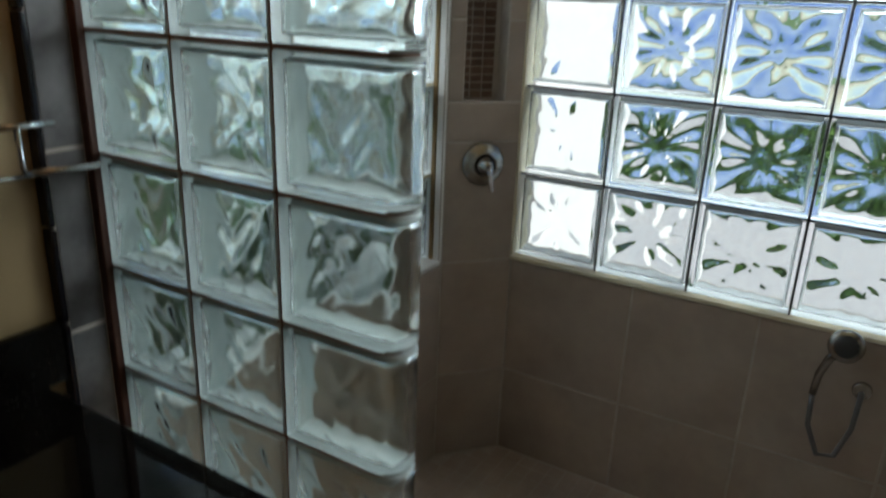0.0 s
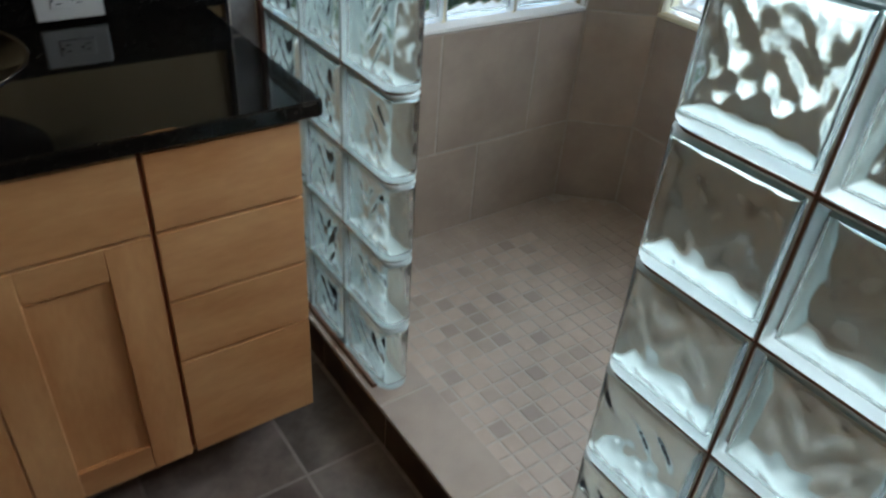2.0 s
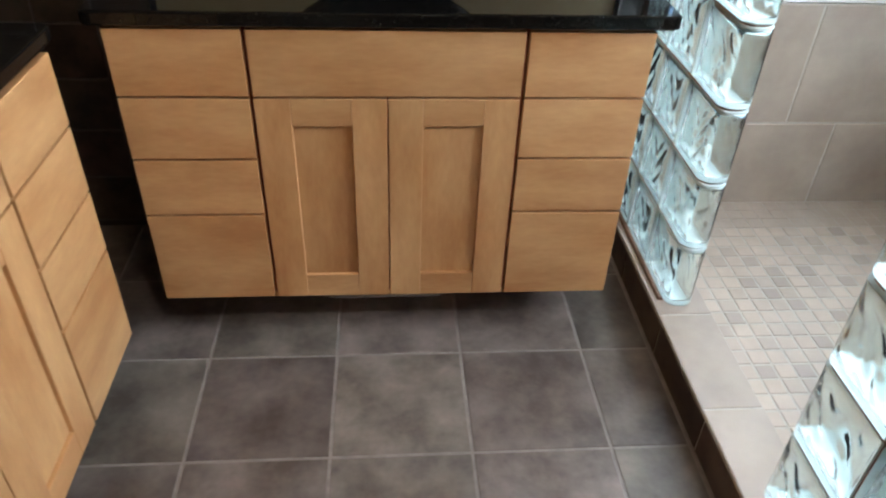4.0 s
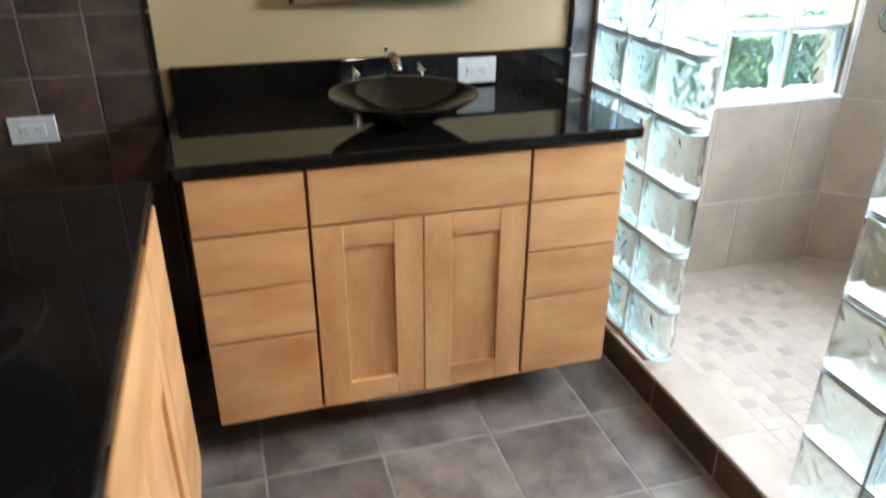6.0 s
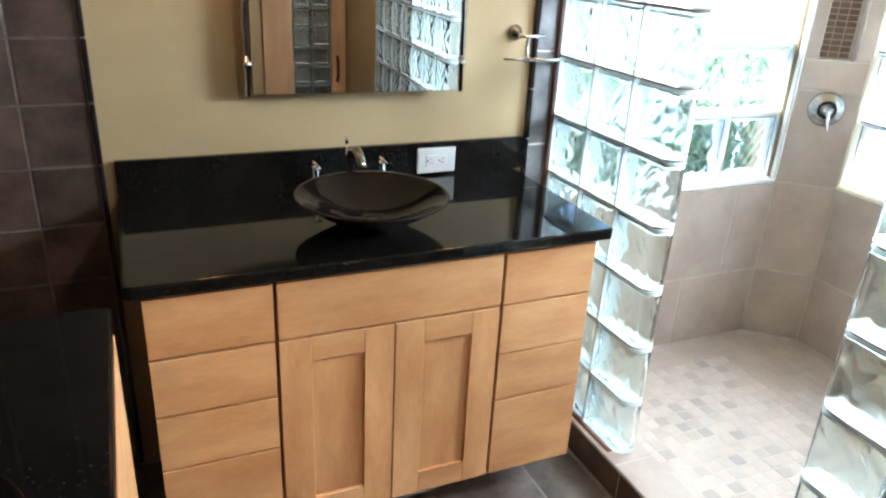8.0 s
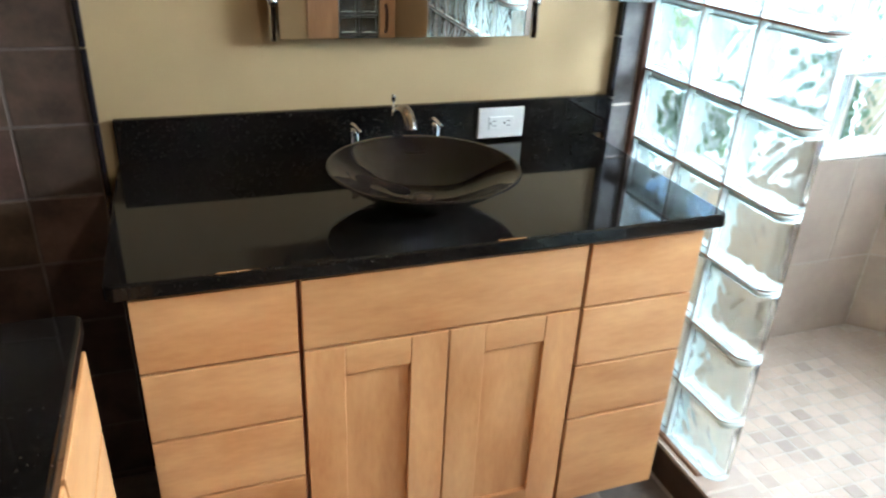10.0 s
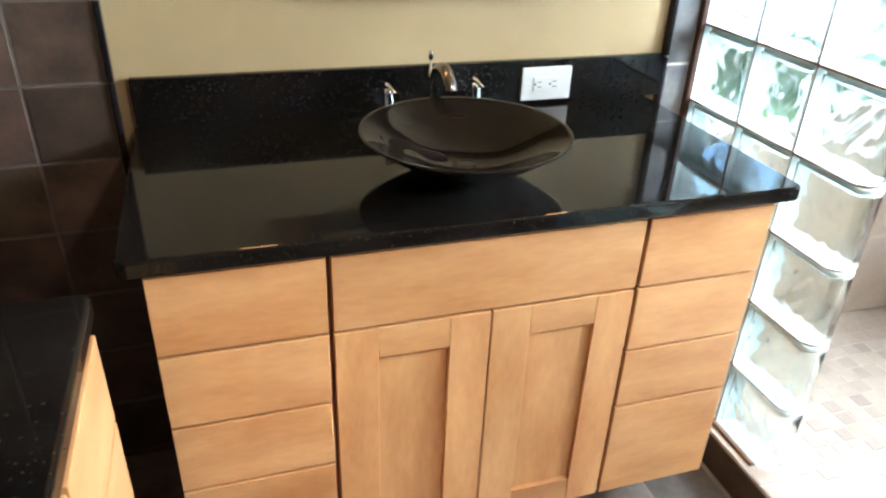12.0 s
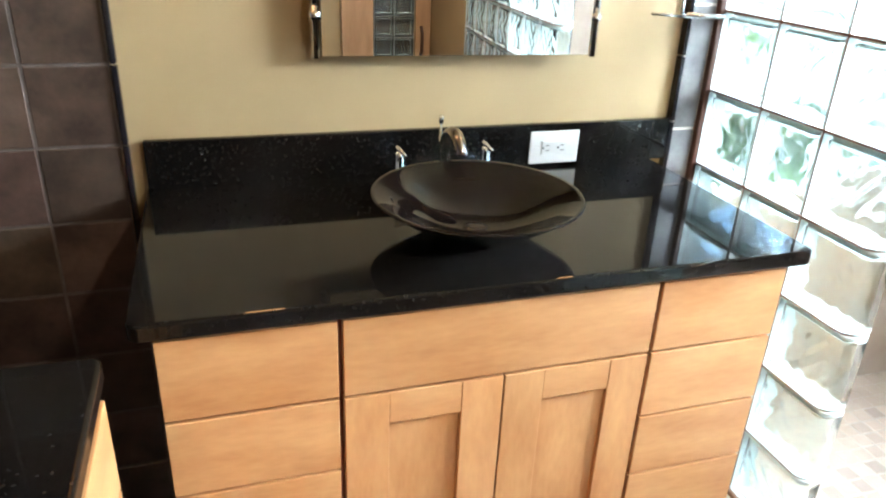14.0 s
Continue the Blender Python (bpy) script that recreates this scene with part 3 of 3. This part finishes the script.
valve.matrix_basis = PIER @ Matrix.Translation((0.118, 0.0, 1.088)) @ Matrix.Rotation(radians(90), 4, "X") @ Matrix.Scale(1.08, 4)

hand = thing("hand_shower", "chrome hand shower in a wall cradle with a hose", "hand shower", at=(SHX, -1.10, 0.772))
bm = bmesh.new()
lathe(bm, [(0.0, 0.010), (0.024, 0.010), (0.031, 0.006), (0.034, 0.0), (0.032, -0.010), (0.018, -0.018), (0.0, -0.02)], 28)
bm.transform(pose(-0.055, 0, 0, 0, -75, 0) @ Matrix.Scale(1.25, 4))
part("spray_head", bm, NICKEL, hand)
bm = bmesh.new()
lathe(bm, [(0.0, 0.0138), (0.026, 0.0138), (0.028, 0.0125)], 24)
bm.transform(pose(-0.055, 0, 0, 0, -75, 0))
part("spray_face", bm, SLOT, hand, "dark spray face")
bm = bmesh.new()
tube(bm, [(-0.045, 0.008, -0.012), (-0.04, 0.03, -0.05), (-0.036, 0.045, -0.10), (-0.034, 0.05, -0.16)], [0.014, 0.011, 0.010, 0.009], 12)
part("grip", bm, NICKEL, hand)
bm = bmesh.new()
tube(bm, [(-0.034, 0.05, -0.16), (-0.033, 0.045, -0.25), (-0.033, 0.01, -0.33), (-0.033, -0.03, -0.32), (-0.03, -0.055, -0.23), (-0.02, -0.058, -0.14), (0.0, -0.058, -0.13)], 0.007, 10)
part("hose", bm, RUBBER, hand)
bm = bmesh.new()
tube(bm, [(0, -0.058, -0.13), (-0.012, -0.058, -0.13)], [0.024, 0.022], 20)
part("wall_elbow", bm, NICKEL, hand)
bm = bmesh.new()
tube(bm, [(0, 0.0, 0.0), (-0.045, 0.0, 0.0)], [0.016, 0.012], 14)
part("bracket", bm, NICKEL, hand)

# ---- vanity lamp above the mirror ----
GLOW, gn, gl, gp = nodes_of("lamp_glow")
gp.inputs["Base Color"].default_value = (0.9, 0.8, 0.65, 1)
gp.inputs["Emission Color"].default_value = (1.0, 0.47, 0.15, 1)
gp.inputs["Emission Strength"].default_value = 1.2
def sconce(at):
    """A wall lamp with one upright frosted glass shade on a curved arm."""
    w = thing("wall_sconce", "brushed-nickel wall sconce with a warm frosted glass shade", "wall lamp", "sconces beside the mirror", at)
    bm = bmesh.new()
    lathe(bm, [(0.0, 0.0), (0.050, 0.0), (0.052, 0.006), (0.040, 0.014), (0.0, 0.018)], 28)
    bm.transform(Matrix.Rotation(radians(90), 4, "X"))
    part("back_plate", bm, NICKEL, w)
    bm = bmesh.new()
    tube(bm, [(0, -0.012, 0.0), (0, -0.05, -0.012), (0, -0.085, -0.012), (0, -0.100, 0.004), (0, -0.100, 0.022)], 0.008, 10)
    part("arm", bm, NICKEL, w)
    bm = bmesh.new()
    lathe(bm, [(0.0, -0.040), (0.008, -0.036), (0.010, -0.026), (0.006, -0.018), (0.006, -0.010), (0.0, -0.008)], 14, (0, -0.100, 0))
    part("finial", bm, PLASTIC, w, "pale finial")
    bm = bmesh.new()
    lathe(bm, [(0.0, 0.020), (0.030, 0.022), (0.040, 0.050), (0.048, 0.110), (0.056, 0.170), (0.053, 0.170), (0.045, 0.110), (0.036, 0.052), (0.026, 0.028), (0.0, 0.026)], 28, (0, -0.100, 0))
    part("shade", bm, GLOW, w, "warm glowing frosted shade")


for sx in (0.235, 1.135):
    sconce((sx, NY, 1.612))

ceiling_lamp = thing("ceiling_lamp", "round ceiling lamp with three small warm bulbs", "ceiling lamp", at=(0.95, -2.10, CEIL))
bm = bmesh.new()
lathe(bm, [(0.0, 0.0), (0.11, 0.0), (0.11, -0.02), (0.095, -0.035), (0.0, -0.035)], 32)
part("canopy", bm, NICKEL, ceiling_lamp)
for k in range(3):
    bm = bmesh.new()
    lathe(bm, [(0.0, -0.036), (0.012, -0.036), (0.020, -0.05), (0.018, -0.066), (0.0, -0.072)], 16, (0.05 * math.cos(2.1 * k), 0.05 * math.sin(2.1 * k), 0))
    part("bulb", bm, GLOW, ceiling_lamp)

# ---- tall door and dark block panel seen in the mirror ----
door = tagged(new("door_1"), "pale wooden door with a dark bronze pull", "door", kind="structure")
boxed("leaf", DOOR_WOOD, door, (1.245, 1.348, SOUTH + 0.002, SOUTH + 0.040, 0.02, 2.05), 0.003)
bm = bmesh.new()
tube(bm, [(1.285, SOUTH + 0.040, 0.62), (1.285, SOUTH + 0.075, 0.65), (1.285, SOUTH + 0.080, 0.71), (1.285, SOUTH + 0.075, 0.77), (1.285, SOUTH + 0.040, 0.80)], 0.011, 10)
part("door_handle", bm, BROWN_TRIM, door, "dark bronze pull")
panel = thing("glass_block_panel", "dark glass block panel in a wooden casing", "partition", at=(1.10, SOUTH + 0.032, 0))
block_grid(panel, [-0.135, 0.0, 0.135], [0.06 + 0.135 * k for k in range(15)], Matrix.Identity(4), 0.05, grout=SLOT, seed=9)
boxed("casing", DOOR_WOOD, panel, (-0.345, -0.138, -0.030, 0.018, 0.0, 2.1), 0.004)
boxed("backing", SLOT, panel, (-0.138, 0.140, -0.0315, -0.0265, 0.0, 2.1))


# ---- outdoors ----
ground = structure("ground", GRASS, (-400, 400, -400, 400, -0.30, -0.16), "grassy ground around the house", "ground")
structure("pavement", CONCRETE, (EASTOUT + 0.07, 7.45, -8, 7, -0.16, -0.10), "pale concrete path beside the house", "pavement")
WATER = surface("blue_water", (0.028, 0.075, 0.31), (0.05, 0.12, 0.40), 1.5, 0.12, 0.3, fine=8, depth=0.02)
structure("water", WATER, (9.0, 90, -60, 60, -0.16, -0.13), "blue pool water beyond the planting", "water")
structure("wall_garden", WHITE, (2.82, 5.06, 0.28, 0.40, -0.12, 2.8), "sunlit white garden wall", "wall")


def shrub(label, at, size, count, seed, leaf=0.07):
    s = thing("shrub", label, "shrub", "garden shrubs", at)
    rnd = random.Random(seed)
    bm = bmesh.new()
    for k in range(7):
        a = rnd.uniform(0, 6.28)
        tip = Vector((math.cos(a) * size[0] * 0.6, math.sin(a) * size[1] * 0.6, size[2] * rnd.uniform(0.6, 0.9)))
        tube(bm, [(0, 0, 0), tip * 0.5 + Vector((0, 0, 0.1)), tip], [0.02, 0.012, 0.005], 6)
    part("stem", bm, BARK, s)
    bm = bmesh.new()
    for k in range(count):
        a, h = rnd.uniform(0, 6.28), rnd.random()
        r = (rnd.random() ** 0.5) * (1 - 0.5 * abs(h - 0.45))
        c = Vector((math.cos(a) * r * size[0], math.sin(a) * r * size[1], h * size[2] * (0.75 + 0.25 * math.sin(3 * a + seed))))
        d = Vector((math.cos(a) + rnd.uniform(-1, 1), math.sin(a) + rnd.uniform(-1, 1), rnd.uniform(-0.3, 1.2))).normalized()
        w = d.cross(Vector((rnd.uniform(-1, 1), rnd.uniform(-1, 1), 1))).normalized() * leaf * 0.22
        ln = leaf * rnd.uniform(0.7, 1.5)
        q = [c, c + d * ln * 0.5 + w, c + d * ln + Vector((0, 0, -0.15 * ln)), c + d * ln * 0.5 - w]
        bm.faces.new([bm.verts.new(p) for p in q])
    tagged(part("foliage", bm, LEAF, s), kind="stuff")
    return s


for k in range(10):
    shrub("low leafy green shrub beside the path", (7.85 + 0.35 * (k % 2), -4.3 + 0.76 * k, -0.17), (0.60, 0.55, 0.66 + 0.10 * (k % 3)), 800, 20 + k, 0.13)
for k, (x, y, sz) in enumerate(((1.6, 1.0, 1.0), (2.1, 1.15, 1.05), (2.55, 0.95, 0.9), (1.3, 1.3, 1.3), (2.0, 1.9, 1.7), (3.0, 1.15, 0.90), (3.45, 1.55, 1.0), (2.8, 1.95, 1.05), (4.0, 2.1, 1.1))):
    shrub("long-leaved green plant under the shower window", (x, y, -0.17), (0.42, 0.38, sz), 1100, 40 + k, 0.22)

# ---- tiles ----
def tile_mesh(name, w, h, d, mat, bevel=0.0025):
    """A tile w by h in local x, y, top at z = 0."""
    bm = bmesh.new()
    vs = box(bm, -w / 2, w / 2, -h / 2, h / 2, -d, 0)
    top = [e for e in bm.edges if all(v.co.z > -1e-6 for v in e.verts)]
    bmesh.ops.bevel(bm, geom=top, offset=bevel, segments=1, affect="EDGES")
    return mesh_of(name, bm, mat)


TILES = {}


def lay(owner, m, x0, x1, y0, y1, mat, d=0.008, name="tile", wob=0.0006):
    """One tile over the local rectangle of m; alike sizes share a mesh."""
    key = (mat.name, round(x1 - x0, 3), round(y1 - y0, 3), d)
    if key not in TILES:
        TILES[key] = tile_mesh(name, x1 - x0, y1 - y0, d, mat, min(0.0025, 0.06 * min(x1 - x0, y1 - y0)))
    ob = new(name, TILES[key])
    ob.matrix_basis = m @ Matrix.Translation(((x0 + x1) / 2, (y0 + y1) / 2, random.uniform(-wob, wob)))
    ob.parent = owner
    return ob


def tiled(owner, m, xs, ys, mat, gap, d=0.008, name="tile"):
    for a, b in zip(xs, xs[1:]):
        for c, e in zip(ys, ys[1:]):
            if b - a > gap * 2 and e - c > gap * 2:
                lay(owner, m, a + gap / 2, b - gap / 2, c + gap / 2, e - gap / 2, mat, d, name)


NORTH = Matrix(((1, 0, 0, 0), (0, 0, -1, 0.030), (0, 1, 0, 0), (0, 0, 0, 1)))     # local z points to -y
EAST = Matrix(((0, 0, -1, SHX), (-1, 0, 0, 0), (0, 1, 0, 0), (0, 0, 0, 1)))        # local x runs to -y, z points to -x
fx = [WEST] + [0.1257 - 0.337 * 2 + 0.337 * k for k in range(0, 6)] + [KX - 0.006]
fy = [SOUTH] + [-0.608 + 0.337 * k for k in range(-8, 2)] + [NY]
tiled(floor, Matrix.Identity(4), sorted(x for x in fx if x >= WEST), sorted(y for y in fy if y >= SOUTH), FLOOR_TILE, 0.0055, 0.010)
# brown wall tiles beside the painted panel
wx = [WEST] + [-0.203 - 0.164 * k for k in range(2, -1, -1)] + [-0.0445]
wz = [0.0] + [1.018 + 0.166 * k for k in range(-6, 9)] + [CEIL]
tiled(wall_north, NORTH, wx, wz, WALL_TILE, 0.004)
TILE_GROUT = surface("wall_tile_grout", (0.09, 0.072, 0.060), (0.14, 0.115, 0.098), 30, 0.85, 0.3)
structure("wall_tile_bed", TILE_GROUT, [(WEST, -0.043, 0.0316, NY, 0.0, CEIL), (1.20, 1.269, 0.0316, NY, 0.0, 0.885)], "grout bed behind the wall tiles", "grout")
structure("strip_tile_bed", GROUT, (1.2825, GX - 0.004, 0.0314, NY, 0.0, CEIL), "pale grout bed behind the tile strip", "grout")
tiled(wall_north, NORTH, [1.283, GX - 0.006], [0.0] + [0.996 + 0.31 * k for k in range(-3, 5)] + [CEIL], EDGE_TILE, 0.004)
tiled(wall_north, NORTH, [1.20, 1.2695], [0.0, 0.30, 0.60, 0.885], EDGE_TILE, 0.004)
boxed("edge_trim", NICKEL, wall_north, (-0.0445, -0.0422, 0.0275, NY, 0.0, CEIL - 0.001), 0.0006)
for x0, x1 in ((-0.042, -0.030), (1.2703, 1.2817)):
    for k in range(14):
        boxed("pencil_tile", PENCIL, wall_north, (x0, x1, 0.022, NY, 0.022 + 0.166 * k + 0.002, 0.022 + 0.166 * (k + 1) - 0.002), 0.003)
# shower walls
structure("shower_tile_bed", GROUT, (1.43, 2.457, 0.0118, NY, 0.05, 0.771), "grout bed of the shower half wall", "grout")
SH_N = Matrix(((1, 0, 0, 0), (0, 0, -1, 0.010), (0, 1, 0, 0), (0, 0, 0, 1)))
tiled(wall_north, SH_N, [1.43, 1.54, 1.895, 2.268, 2.460], [0.387, 0.772], SHOWER_TILE, 0.005)
tiled(wall_north, SH_N, [1.43, 1.70, 2.065, 2.460], [0.08, 0.387], SHOWER_TILE, 0.005)
tiled(wall_east, EAST, [0.143] + [0.54 + 0.350 * k for k in range(0, 6)] + [2.60], [0.08, 0.387, 0.778], SHOWER_TILE, 0.005)
tiled(wall_east, EAST, [1.771, 2.05, 2.33, 2.60], [0.778, 1.10, 1.43, 1.76, 2.09, 2.45], SHOWER_TILE, 0.005)
PM = PIER @ Matrix(((1, 0, 0, 0), (0, 0, -1, 0.0), (0, 1, 0, 0), (0, 0, 0, 1)))
tiled(wall_pier, PM, [0.0, pier_len], [0.08, 0.387, 0.778, 1.155, NZ0], SHOWER_TILE, 0.005)
tiled(wall_pier, PM, [0.0, NU0], [NZ0, 1.50, NZ1], SHOWER_TILE, 0.004)
tiled(wall_pier, PM, [NU1, pier_len], [NZ0, 1.50, NZ1], SHOWER_TILE, 0.004)
tiled(wall_pier, PM, [0.0, pier_len], [NZ1, 2.15, CEIL], SHOWER_TILE, 0.005)
PN = PM @ Matrix.Translation((0, 0, -0.066))
tiled(wall_pier, PN, [NU0 + 0.002 + 0.037 * k for k in range(4)], [NZ0 + 0.002 + 0.023 * k for k in range(25)], NICHE_TILE, 0.003, 0.006, "mosaic_tile")
# kerb top
KT = Matrix.Translation((0, 0, KZ))
tiled(shower_curb, KT, [KX, KX1 + 0.001], [-2.61 + 0.335 * k for k in range(8)] + [NY], SHOWER_TILE, 0.004)
KF = Matrix(((0, 0, -1, KX - 0.001), (-1, 0, 0, 0), (0, 1, 0, 0), (0, 0, 0, 1)))
tiled(shower_curb, KF, [-NY, 0.3, 0.63, 0.96, 1.29, 1.62, 1.95, 2.28, 2.57], [0.0, KZ - 0.009], WALL_TILE, 0.004, 0.006)
# mosaic floor of the shower: the pieces nearest the entry singly, the rest joined
MP = 0.0515
near, far = [], bmesh.new()
for i in range(22):
    for j in range(50):
        x0, y0 = 1.491 + MP * i, 0.008 - MP * (j + 1)
        if x0 + MP > SHX or x0 * 0.660 + (y0 + MP) * 0.751 > 1.60:
            continue
        if i < 14 and 3 <= j < 24:
            near.append((x0, y0))
        else:
            box(far, x0 + 0.002, x0 + MP - 0.002, y0 + 0.002, y0 + MP - 0.002, SHZ - 0.006, SHZ + random.uniform(-0.0005, 0.0005))
for x0, y0 in near[:300]:
    lay(shower_floor, Matrix.Translation((0, 0, SHZ)), x0 + 0.002, x0 + MP - 0.002, y0 + 0.002, y0 + MP - 0.002, MOSAIC, 0.006, "mosaic_tile")
tagged(part("mosaic_rest", far, MOSAIC, shower_floor), kind="stuff")
outlet(pose(-0.393, 0.0285, 0.871), "white double outlet on the brown tiled wall")
